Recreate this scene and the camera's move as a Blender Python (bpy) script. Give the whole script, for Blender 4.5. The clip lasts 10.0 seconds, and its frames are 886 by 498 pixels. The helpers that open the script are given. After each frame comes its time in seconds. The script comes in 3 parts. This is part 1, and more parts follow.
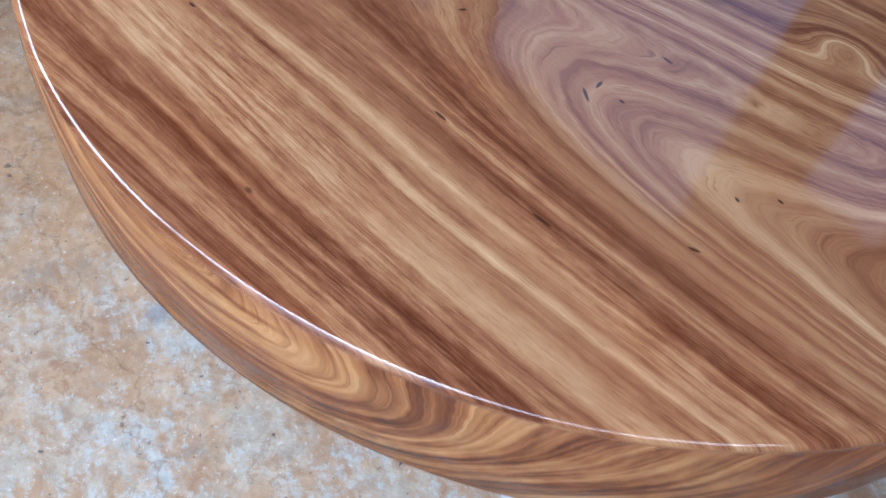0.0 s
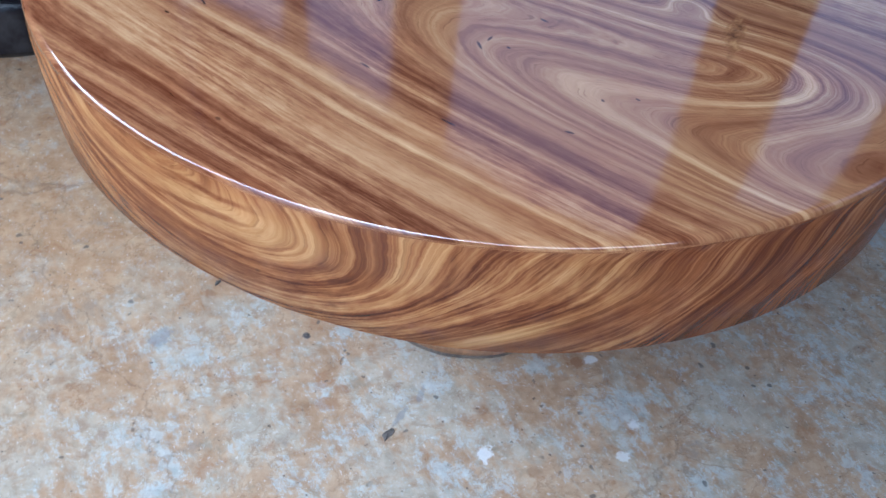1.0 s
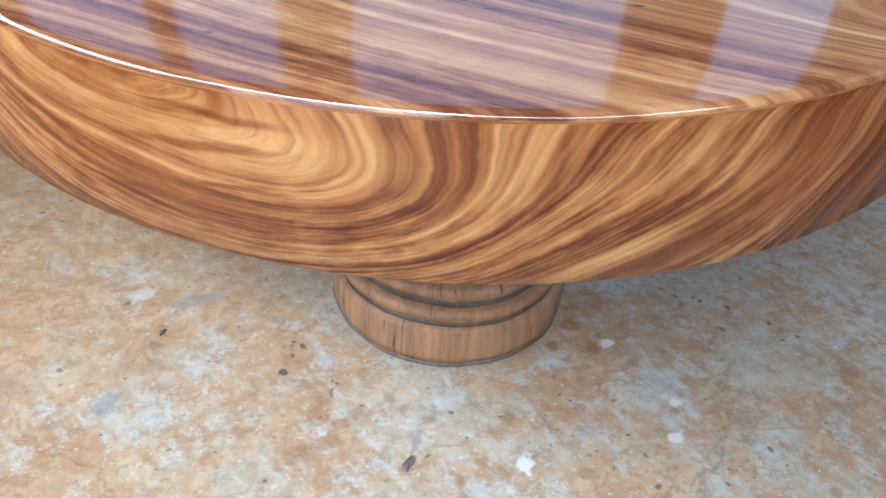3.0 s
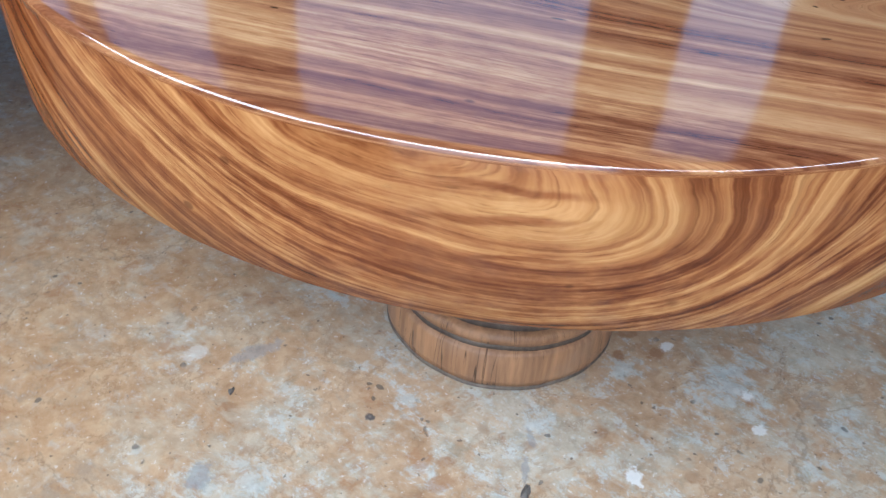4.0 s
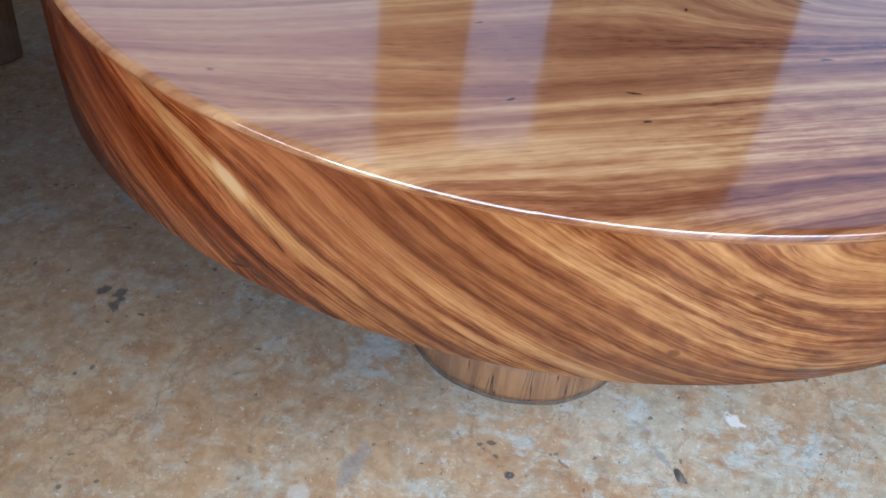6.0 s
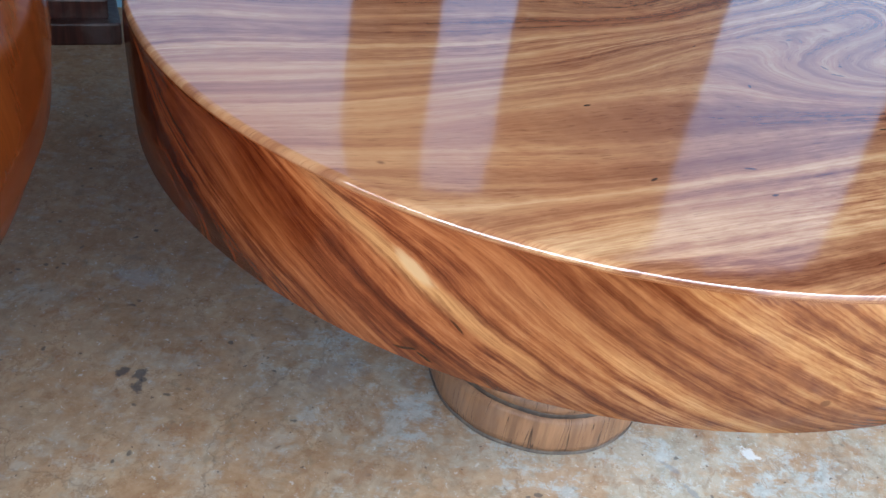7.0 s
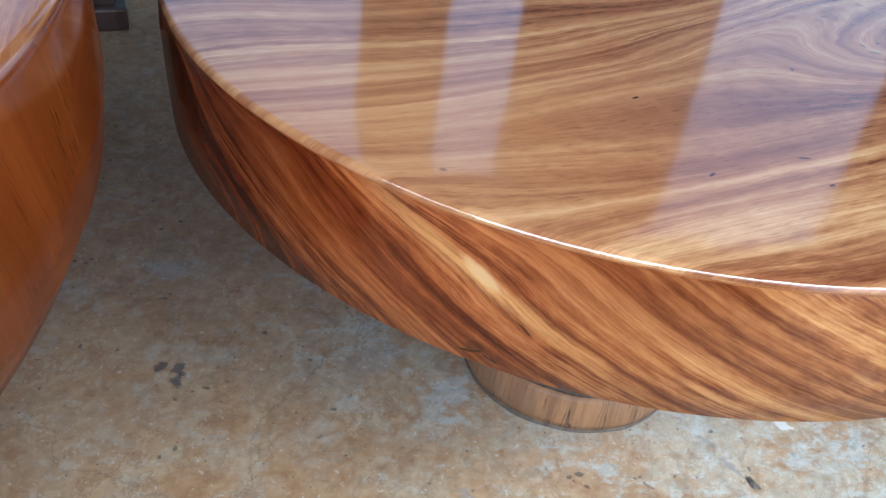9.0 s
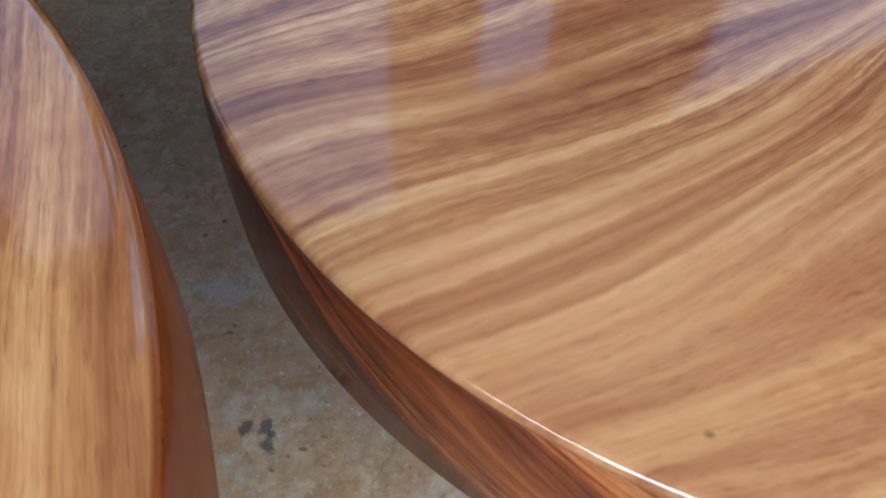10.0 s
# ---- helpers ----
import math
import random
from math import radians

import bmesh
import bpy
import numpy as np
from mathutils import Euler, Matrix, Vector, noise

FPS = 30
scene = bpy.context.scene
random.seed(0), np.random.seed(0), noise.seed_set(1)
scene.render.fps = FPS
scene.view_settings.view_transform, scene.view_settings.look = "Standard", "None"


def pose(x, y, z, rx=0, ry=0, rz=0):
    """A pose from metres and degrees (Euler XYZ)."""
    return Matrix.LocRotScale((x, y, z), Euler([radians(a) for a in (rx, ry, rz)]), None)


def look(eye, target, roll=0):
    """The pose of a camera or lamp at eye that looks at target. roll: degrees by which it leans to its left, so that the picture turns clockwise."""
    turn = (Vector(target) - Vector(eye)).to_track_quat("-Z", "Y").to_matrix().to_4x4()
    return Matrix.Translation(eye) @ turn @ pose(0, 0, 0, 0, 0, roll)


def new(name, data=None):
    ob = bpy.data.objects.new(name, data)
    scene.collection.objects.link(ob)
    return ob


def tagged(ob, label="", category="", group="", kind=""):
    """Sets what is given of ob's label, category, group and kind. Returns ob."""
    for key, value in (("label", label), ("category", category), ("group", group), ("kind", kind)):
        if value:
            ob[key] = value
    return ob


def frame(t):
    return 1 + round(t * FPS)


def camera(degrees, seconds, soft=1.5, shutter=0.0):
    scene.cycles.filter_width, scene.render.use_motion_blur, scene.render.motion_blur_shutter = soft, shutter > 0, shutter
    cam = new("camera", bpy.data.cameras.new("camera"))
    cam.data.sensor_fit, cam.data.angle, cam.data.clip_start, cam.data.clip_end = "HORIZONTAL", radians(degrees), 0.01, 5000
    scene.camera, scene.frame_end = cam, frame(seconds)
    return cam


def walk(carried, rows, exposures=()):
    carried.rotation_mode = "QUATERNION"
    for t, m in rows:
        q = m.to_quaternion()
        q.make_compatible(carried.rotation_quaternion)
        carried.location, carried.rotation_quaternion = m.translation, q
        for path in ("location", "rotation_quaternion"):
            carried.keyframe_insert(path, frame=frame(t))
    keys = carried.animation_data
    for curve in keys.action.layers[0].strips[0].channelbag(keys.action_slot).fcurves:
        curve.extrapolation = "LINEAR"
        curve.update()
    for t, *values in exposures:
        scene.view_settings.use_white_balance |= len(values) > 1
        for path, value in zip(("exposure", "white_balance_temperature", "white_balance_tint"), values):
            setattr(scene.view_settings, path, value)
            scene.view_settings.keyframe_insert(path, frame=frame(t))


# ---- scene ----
cam = camera(52.9, 10.0, shutter=0.22)
PATH = [
    (0, (0.121, 0.1, 0.83), (0.283, 1.293, -0.767), 14.9),
    (0.5, (0.145, -0.027, 0.837), (0.292, 1.315, -0.638), 11.6),
    (1, (0.169, -0.104, 0.828), (0.306, 1.333, -0.557), 6.5),
    (1.5, (0.197, -0.097, 0.764), (0.348, 1.44, -0.507), 1.8),
    (2, (0.23, -0.083, 0.69), (0.441, 1.502, -0.511), 0.1),
    (2.5, (0.171, -0.08, 0.669), (0.5, 1.469, -0.553), 1.7),
    (3, (0.062, -0.05, 0.662), (0.488, 1.466, -0.571), 3.8),
    (3.2, (0.018, -0.036, 0.658), (0.463, 1.472, -0.579), 4.4),
    (4.3, (-0.186, 0.081, 0.678), (0.658, 1.417, -0.547), 4.9),
    (4.5, (-0.221, 0.109, 0.672), (0.692, 1.395, -0.558), 4.7),
    (5, (-0.305, 0.21, 0.676), (0.76, 1.345, -0.579), 2.0),
    (5.5, (-0.36, 0.295, 0.686), (0.835, 1.292, -0.57), 4.0),
    (6, (-0.437, 0.414, 0.697), (0.94, 1.163, -0.545), 7.2),
    (6.2, (-0.463, 0.454, 0.706), (0.976, 1.135, -0.504), 7.9),
    (7.3, (-0.54, 0.569, 0.711), (1.026, 1.095, -0.416), 9.8),
    (7.5, (-0.544, 0.572, 0.708), (1.021, 1.095, -0.423), 9.6),
    (8, (-0.544, 0.583, 0.706), (1.014, 1.106, -0.434), 9.1),
    (8.5, (-0.551, 0.589, 0.726), (1.0, 1.108, -0.426), 8.6),
    (9, (-0.534, 0.598, 0.727), (0.987, 1.104, -0.469), 8.1),
    (9.5, (-0.436, 0.687, 0.741), (0.946, 1.134, -0.634), 6.8),
    (10, (-0.324, 0.793, 0.771), (0.917, 1.17, -0.751), 2.4),
]
LIGHT = [
    (0.0, 0.88, 4760, 6),
    (0.6, 0.92, 4600, 3),
    (1.8, 0.84, 4680, 2),
    (2.5, 1.16, 5060, 0),
    (3.2, 1.24, 5190, 1),
    (4.5, 0.86, 5030, 1),
    (5.5, 0.78, 4990, 0),
    (7.5, 1.17, 5080, 1),
    (9.0, 1.13, 5120, -1),
    (10.0, 1.22, 5120, -3),
]
walk(cam, [(t, look(eye, target, roll)) for t, eye, target, roll in PATH], LIGHT)

# ---- sky, sun ----
world = bpy.data.worlds.new("sky")
scene.world = world
world.use_nodes = True
wn = world.node_tree.nodes
sky = wn.new("ShaderNodeTexSky")
sky.sky_type = "NISHITA"
sky.sun_disc = False
sky.sun_elevation = radians(58)
sky.sun_rotation = radians(203)
sky.air_density, sky.dust_density, sky.ozone_density = 1.0, 4.0, 0.6
wn["Background"].inputs["Strength"].default_value = 0.15
world.node_tree.links.new(sky.outputs[0], wn["Background"].inputs["Color"])
sun = new("sun", bpy.data.lights.new("sun", "SUN"))
sun.data.energy, sun.data.angle, sun.data.color = 0.3, radians(60), (1.0, 0.97, 0.94)
sun.matrix_world = look((-3.2, -6.6, 11.7), (0, 0, 0))

def sky_fill_lamp(name, along, height, at, facing, radiance):
    """An added lamp as stand-in sky, filling an assumed gap between parapet and eaves; places in the porch's axes."""
    lamp = new(name, bpy.data.lights.new(name, "AREA"))
    lamp.data.shape, lamp.data.size, lamp.data.size_y = "RECTANGLE", along, height
    lamp.data.energy, lamp.data.color = radiance * math.pi * along * height, (1.0, 0.97, 0.95)
    turned = pose(0, 0, 0, 0, 0, 45)
    lamp.matrix_world = look(turned @ Vector(at), turned @ Vector(facing))


# strip lamps added to brighten the rim, the floor and the edge highlight
sky_fill_lamp("sky_fill_front", 1.35, 0.27, (-0.56, 0.12, 1.50), (0.6, 0.12, 1.20), 7.0)
sky_fill_lamp("sky_fill_front_west", 1.18, 0.54, (-0.56, 1.40, 1.39), (0.3, 1.00, 1.09), 6.0)
sky_fill_lamp("sky_fill_front_east", 0.58, 0.12, (-0.56, -0.86, 1.45), (0.3, -0.40, 1.20), 8.0)
sky_fill_lamp("sky_fill_west", 0.96, 0.14, (-0.09, 2.04, 1.55), (-0.09, 0.5, 1.30), 8.0)
sky_fill_lamp("sky_fill_east", 1.06, 0.12, (-0.03, -1.19, 1.35), (-0.03, 0.0, 1.10), 8.0)


# ---- shader helpers ----
class Mat:
    """A node material that is written as short expressions."""

    def __init__(self, name):
        self.m = bpy.data.materials.new(name)
        self.m.use_nodes = True
        self.t = self.m.node_tree
        self.bsdf = self.t.nodes["Principled BSDF"]

    def put(self, socket, value):
        if isinstance(value, bpy.types.NodeSocket):
            self.t.links.new(value, socket)
        elif isinstance(value, (tuple, list)) and len(socket.default_value) == 4 and len(value) == 3:
            socket.default_value = (*value, 1)
        else:
            socket.default_value = value

    def obj(self):
        return self.t.nodes.new("ShaderNodeTexCoord").outputs["Object"]

    def split(self, v):
        n = self.t.nodes.new("ShaderNodeSeparateXYZ")
        self.put(n.inputs[0], v)
        return n.outputs[0], n.outputs[1], n.outputs[2]

    def vec(self, x=0.0, y=0.0, z=0.0):
        n = self.t.nodes.new("ShaderNodeCombineXYZ")
        for s, v in zip(n.inputs, (x, y, z)):
            self.put(s, v)
        return n.outputs[0]

    def op(self, kind, *values, clamp=False):
        n = self.t.nodes.new("ShaderNodeMath")
        n.operation, n.use_clamp = kind, clamp
        for s, v in zip(n.inputs, values):
            self.put(s, v)
        return n.outputs[0]

    def add(self, *v):
        out = v[0]
        for w in v[1:]:
            out = self.op("ADD", out, w)
        return out

    def mul(self, a, b):
        return self.op("MULTIPLY", a, b)

    def noise(self, v, scale=5.0, detail=4.0, rough=0.55, distortion=0.0, colour=False):
        n = self.t.nodes.new("ShaderNodeTexNoise")
        self.put(n.inputs["Vector"], v)
        for key, value in (("Scale", scale), ("Detail", detail), ("Roughness", rough), ("Distortion", distortion)):
            self.put(n.inputs[key], value)
        return n.outputs[1 if colour else 0]

    def voronoi(self, v, scale=5.0, feature="F1", out=0, random=1.0):
        n = self.t.nodes.new("ShaderNodeTexVoronoi")
        n.feature = feature
        self.put(n.inputs["Vector"], v)
        n.inputs["Scale"].default_value = scale
        n.inputs["Randomness"].default_value = random
        return n.outputs[out]

    def scaled(self, v, x, y, z):
        n = self.t.nodes.new("ShaderNodeVectorMath")
        n.operation = "MULTIPLY"
        self.put(n.inputs[0], v)
        n.inputs[1].default_value = (x, y, z)
        return n.outputs[0]

    def vadd(self, a, b):
        n = self.t.nodes.new("ShaderNodeVectorMath")
        n.operation = "ADD"
        self.put(n.inputs[0], a)
        self.put(n.inputs[1], b)
        return n.outputs[0]

    def ramp(self, fac, *stops, ease="LINEAR"):
        n = self.t.nodes.new("ShaderNodeValToRGB")
        n.color_ramp.interpolation = ease
        e = n.color_ramp.elements
        while len(e) < len(stops):
            e.new(0.5)
        for el, (p, c) in zip(e, stops):
            el.position = p
            el.color = (*c, 1) if isinstance(c, tuple) else (c, c, c, 1)
        self.put(n.inputs[0], fac)
        return n.outputs[0]

    def step(self, v, lo, hi):
        n = self.t.nodes.new("ShaderNodeMapRange")
        n.interpolation_type = "SMOOTHSTEP"
        self.put(n.inputs[0], v)
        n.inputs[1].default_value, n.inputs[2].default_value = lo, hi
        return n.outputs[0]

    def mix(self, fac, a, b, kind="MIX"):
        n = self.t.nodes.new("ShaderNodeMix")
        n.data_type, n.blend_type = "RGBA", kind
        self.put(n.inputs[0], fac)
        self.put(n.inputs[6], a)
        self.put(n.inputs[7], b)
        return n.outputs[2]

    def bump(self, height, strength=0.3, distance=0.002):
        n = self.t.nodes.new("ShaderNodeBump")
        n.inputs["Strength"].default_value, n.inputs["Distance"].default_value = strength, distance
        self.put(n.inputs["Height"], height)
        return n.outputs[0]

    def done(self, **inputs):
        for key, value in inputs.items():
            self.put(self.bsdf.inputs[key.replace("_", " ")], value)
        return self.m

    def gauss(self, *terms):
        """exp of minus the sum of ((value - centre) / width) squared."""
        total = None
        for value, centre, width in terms:
            q = self.mul(self.op("SUBTRACT", value, centre), 1 / width)
            q = self.mul(q, q)
            total = q if total is None else self.add(total, q)
        return self.op("POWER", 2.71828, self.mul(total, -1.0))

    def swell(self, u, v, us, vs, rows):
        """A smooth rolling height over u and v: soft humps on an even grid (first, last, width), one row of heights for each u."""
        n, k = len(rows), len(rows[0])
        at = lambda span, i, count: span[0] + (span[1] - span[0]) * i / (count - 1)
        across = [self.gauss((v, at(vs, j, k), vs[2])) for j in range(k)]
        total = 0.0
        for i, row in enumerate(rows):
            line = 0.0
            for height, hump in zip(row, across):
                line = self.op("MULTIPLY_ADD", hump, height, line)
            total = self.op("MULTIPLY_ADD", self.gauss((u, at(us, i, n), us[2])), line, total)
        return total


def slab_wood(name, turn, top, ring, seed=0.0, tint=(1, 1, 1), coat_rough=0.085, rim_tint=(0.82, 0.66, 0.48), figured=True):
    """Polished tropical slab wood. On the flat top the growth layers run along one direction and bend round the eyes;
    on the rim they close in long bowls round one point (its bearing in degrees, its height, the rim's radius)."""
    M = Mat(name)
    o = M.obj()
    x, y, z = M.split(o)
    ca, sa = math.cos(radians(turn)), math.sin(radians(turn))
    a = M.add(M.mul(x, ca), M.mul(y, sa))
    b = M.add(M.mul(x, -sa), M.mul(y, ca))
    c = M.op("SUBTRACT", z, top)
    rim = M.step(c, -0.0036, -0.0056)
    # ---- top
    f = M.add(b, M.swell(a, b, (-0.40, 0.40, 0.10), (-0.42, 0.42, 0.084), TOP_GRAIN)) if figured else b
    if figured:
        f = M.add(f, M.mul(M.gauss((a, 0.190, 0.030), (b, 0.018, 0.022)), -0.050))
    low = M.noise(M.vec(M.mul(a, 3.0), M.mul(b, 5.0), seed), 1.0, 1.5, 0.4)
    mid = M.noise(M.vec(M.mul(a, 7.0), M.mul(b, 26.0), seed), 1.0, 2.0, 0.5)
    curl = M.noise(M.vec(M.mul(a, 55.0), M.mul(b, 70.0), seed), 1.0, 2.0, 0.55)
    f = M.add(f, M.mul(M.op("SUBTRACT", low, 0.5), 0.008 if figured else 0.03), M.mul(M.op("SUBTRACT", mid, 0.5), 0.005), M.mul(M.op("SUBTRACT", curl, 0.5), 0.0022))
    # ---- rim: way along it from the bowl's middle, and height over it
    bearing, level, radius = ring
    cb, sb = math.cos(radians(bearing)), math.sin(radians(bearing))
    fore = M.add(M.mul(x, cb), M.mul(y, sb))
    side = M.add(M.mul(x, -sb), M.mul(y, cb))
    w = M.mul(M.op("ARCTAN2", side, fore), radius)
    h = M.op("SUBTRACT", z, level)
    r1 = M.noise(M.vec(M.mul(w, 4.5), M.mul(h, 9.0), seed + 2), 1.0, 1.0, 0.4)
    r2 = M.noise(M.vec(M.mul(w, 30.0), M.mul(h, 55.0), seed + 4), 1.0, 3.0, 0.55)
    h0, w0 = h, w
    waver = M.add(M.mul(M.op("SUBTRACT", r1, 0.5), 0.006), M.mul(M.op("SUBTRACT", r2, 0.5), 0.003))
    if figured:
        mid_h = M.op("SUBTRACT", z, 0.405)
        g = M.op("SUBTRACT", M.swell(w, mid_h, (-0.78, 0.56, 0.0867), (-0.06, 0.06, 0.044), RIM_GRAIN), M.add(mid_h, waver))
    else:
        # long shallow bowls
        bowl = M.mul(M.op("SUBTRACT", M.op("SQRT", M.add(M.mul(w, w), 0.09)), 0.30), 0.72)
        g = M.op("SUBTRACT", bowl, M.mul(M.add(h, waver), 0.22))
    # ---- bands
    pick = lambda u, v: M.add(M.mul(u, M.op("SUBTRACT", 1.0, rim)), M.mul(v, rim))
    # the arches are packed closer than the straight layers
    close = M.add(f, M.mul(M.step(f, -0.13, -0.02), 0.09)) if figured else f
    layer = pick(close, g)
    along = M.add(pick(a, w), seed)
    wide = M.noise(M.vec(M.mul(layer, 38.0), M.mul(along, 0.8), seed), 1.0, 2.0, 0.5)
    band = M.noise(M.vec(M.mul(layer, 150.0), M.mul(along, 1.8), seed + 3), 1.0, 3.0, 0.62)
    fine = M.noise(M.vec(M.mul(layer, 560.0), M.mul(along, 7.0), seed + 7), 1.0, 2.0, 0.6)
    hair = M.noise(M.vec(M.mul(pick(b, layer), 760.0), M.mul(along, 14.0), seed + 9), 1.0, 2.0, 0.6)
    pore = M.noise(M.vec(M.mul(layer, 1300.0), M.mul(along, 60.0), seed), 1.0, 1.0, 0.5)
    fibre = M.noise(M.vec(M.mul(layer, 1250.0), M.mul(along, 24.0), seed + 5), 1.0, 2.0, 0.6)
    bead = M.noise(M.vec(M.mul(layer, 170.0), M.mul(along, 42.0), seed + 6), 1.0, 3.0, 0.65)
    calm = M.noise(M.vec(M.mul(along, 4.0), M.mul(layer, 14.0), seed), 1.0, 1.0, 0.5)
    lively = M.add(0.50, M.mul(M.step(calm, 0.32, 0.66), 0.75))
    pale = M.mul(M.gauss((a, -0.31, 0.17), (b, -0.15, 0.17)), M.op("SUBTRACT", 1.0, rim))
    lively = M.mul(lively, M.op("SUBTRACT", 1.0, M.mul(pale, 0.74)))
    gold = M.mul(M.gauss((w0, 0.000, 0.060), (h0, 0.008, 0.017)), rim) if figured else 0.0
    if figured:
        wedge = M.gauss((M.op("SUBTRACT", w0, M.mul(h0, 1.9)), 0.277, 0.015), (h0, -0.052, 0.022))
        burl = M.mul(M.gauss((w0, 0.235, 0.036), (h0, 0.006, 0.024)), M.add(0.2, M.mul(bead, 1.4)))
        gold = M.add(gold, M.mul(M.add(M.mul(wedge, 1.9), burl), rim))
    if figured:
        arches = M.mul(M.gauss((a, 0.22, 0.20), (b, -0.175, 0.085)), M.op("SUBTRACT", 1.0, rim))
        lively = M.mul(lively, M.op("SUBTRACT", 1.0, M.mul(arches, 0.62)))
    amber = M.mul(M.gauss((a, -0.25, 0.17), (b, -0.045, 0.075)), M.op("SUBTRACT", 1.0, rim)) if figured else 0.0
    detail = M.add(M.mul(M.op("SUBTRACT", band, 0.5), 0.80), M.mul(M.op("SUBTRACT", fine, 0.5), 0.44), M.mul(M.op("SUBTRACT", hair, 0.5), 0.24), M.mul(M.op("SUBTRACT", fibre, 0.5), 0.30), M.mul(M.op("SUBTRACT", bead, 0.5), 0.55))
    keen = M.add(0.80, M.mul(rim, 0.72 if figured else -0.45))
    if figured:
        keen = M.op("SUBTRACT", keen, M.mul(M.mul(M.step(w0, -0.30, -0.46), rim), 0.15))
    dull = M.add(1.0, M.mul(rim, 0.12))
    v = M.add(M.mul(M.mul(M.op("SUBTRACT", wide, 0.5), M.op("SUBTRACT", dull, M.op("MINIMUM", M.mul(gold, 0.7), 0.8))), M.op("SUBTRACT", 0.85, M.mul(M.op("MAXIMUM", pale, M.mul(arches, 0.6)) if figured else pale, 0.5))), M.mul(M.mul(detail, lively), keen), M.mul(pale, 0.10), M.mul(amber, -0.15), M.mul(M.mul(rim, M.add(0.025, M.mul(M.gauss((w0, -0.24, 0.13)), 0.055))), 1.0 if figured else 0.0), M.mul(gold, 0.19), M.mul(M.mul(M.mul(M.step(w0, 0.03, 0.09), M.step(w0, 0.30, 0.20)), rim), -0.03), 0.475)
    if figured:
        tone = lambda value, lo, hi, stops: M.ramp(M.mul(M.op("SUBTRACT", value, lo), 1 / (hi - lo)), *[((p - lo) / (hi - lo), q) for p, q in stops])
        flat = M.add(tone(f, -0.32, -0.14, STREAKS), tone(f, -0.16, 0.44, FAR_STREAKS), -0.5)
        # the drawn layers fade and return along the grain, and grow faint past the bowl's end
        fade = M.noise(M.vec(M.mul(along, 5.0), M.mul(layer, 24.0), seed + 1), 1.0, 2.0, 0.5)
        fade = M.add(0.45, M.mul(M.step(fade, 0.30, 0.66), 0.60))
        fade = M.mul(fade, M.op("SUBTRACT", 1.0, M.mul(M.add(M.mul(M.step(w0, -0.03, 0.05), 0.25), M.mul(M.step(w0, 0.30, 0.42), 0.30)), rim)))
        fade = M.mul(fade, M.op("SUBTRACT", 1.0, M.op("MINIMUM", M.mul(gold, 0.55), 0.8)))
        fade = M.mul(fade, M.op("SUBTRACT", 1.0, M.mul(M.mul(M.step(w0, -0.30, -0.46), 0.45), rim)))
        drawn = pick(flat, tone(g, -0.13, 0.13, RINGS))
        v = M.add(v, M.mul(M.mul(M.op("SUBTRACT", drawn, 0.5), fade), M.add(1.0, M.mul(rim, 0.05))))
    v = M.add(M.mul(M.op("SUBTRACT", v, 0.5), M.add(0.96 if figured else 0.72, M.mul(rim, 0.02 if figured else -0.32))), M.add(0.488, M.mul(rim, -0.012)))
    col = M.ramp(
        v,
        (0.08, (0.080, 0.021, 0.010)),
        (0.26, (0.160, 0.054, 0.022)),
        (0.40, (0.260, 0.108, 0.046)),
        (0.52, (0.380, 0.185, 0.080)),
        (0.66, (0.515, 0.295, 0.138)),
        (0.86, (0.700, 0.458, 0.235)),
    )
    if figured:
        # yellow sapwood in the bowl's eye, the wedge and the burl
        col = M.mix(M.op("MINIMUM", M.mul(gold, 0.42), 0.60), col, M.ramp(v, (0.30, (0.42, 0.24, 0.095)), (0.60, (0.70, 0.49, 0.235)), (0.85, (0.84, 0.66, 0.38))))
    blot = M.noise(M.vec(M.mul(a, 5.0), M.mul(b, 9.0), M.mul(c, 9.0)), 1.0, 3.0, 0.6)
    col = M.mix(M.mul(M.step(blot, 0.42, 0.75), 0.35), col, M.mix(1.0, col, (0.85, 0.52, 0.32), "MULTIPLY"))
    col = M.mix(M.mul(M.step(pore, 0.60, 0.74), 0.45), col, M.mix(1.0, col, (0.35, 0.25, 0.2), "MULTIPLY"))
    knots = M.voronoi(M.vec(M.mul(layer, 22.0), M.mul(along, 13.0), seed), 1.0)
    col = M.mix(M.mul(M.step(knots, 0.050, 0.015), 0.7), col, (0.05, 0.02, 0.012))
    for kx, ky, length, turned in SPECKS if figured else ():
        ck, sk = math.cos(radians(turned)), math.sin(radians(turned))
        dx, dy = M.op("SUBTRACT", x, kx), M.op("SUBTRACT", y, ky)
        spot = M.gauss((M.add(M.mul(dx, ck), M.mul(dy, sk)), 0.0, length), (M.add(M.mul(dx, -sk), M.mul(dy, ck)), 0.0, 0.0014))
        col = M.mix(M.mul(M.step(M.add(spot, M.mul(fine, 0.5)), 0.62, 1.0), M.op("SUBTRACT", 0.85, M.mul(rim, 0.85))), col, (0.035, 0.015, 0.010))
    if figured:
        # a ragged bark inclusion
        torn = M.noise(M.vec(M.mul(a, 60.0), M.mul(b, 34.0), 3.0), 1.0, 4.0, 0.7)
        spot = M.add(M.gauss((M.add(a, M.mul(b, 0.25)), 0.243, 0.011), (b, -0.004, 0.040)), M.mul(M.op("SUBTRACT", torn, 0.5), 1.5))
        crust = M.noise(M.vec(M.mul(a, 130.0), M.mul(b, 60.0), 8.0), 1.0, 5.0, 0.7)
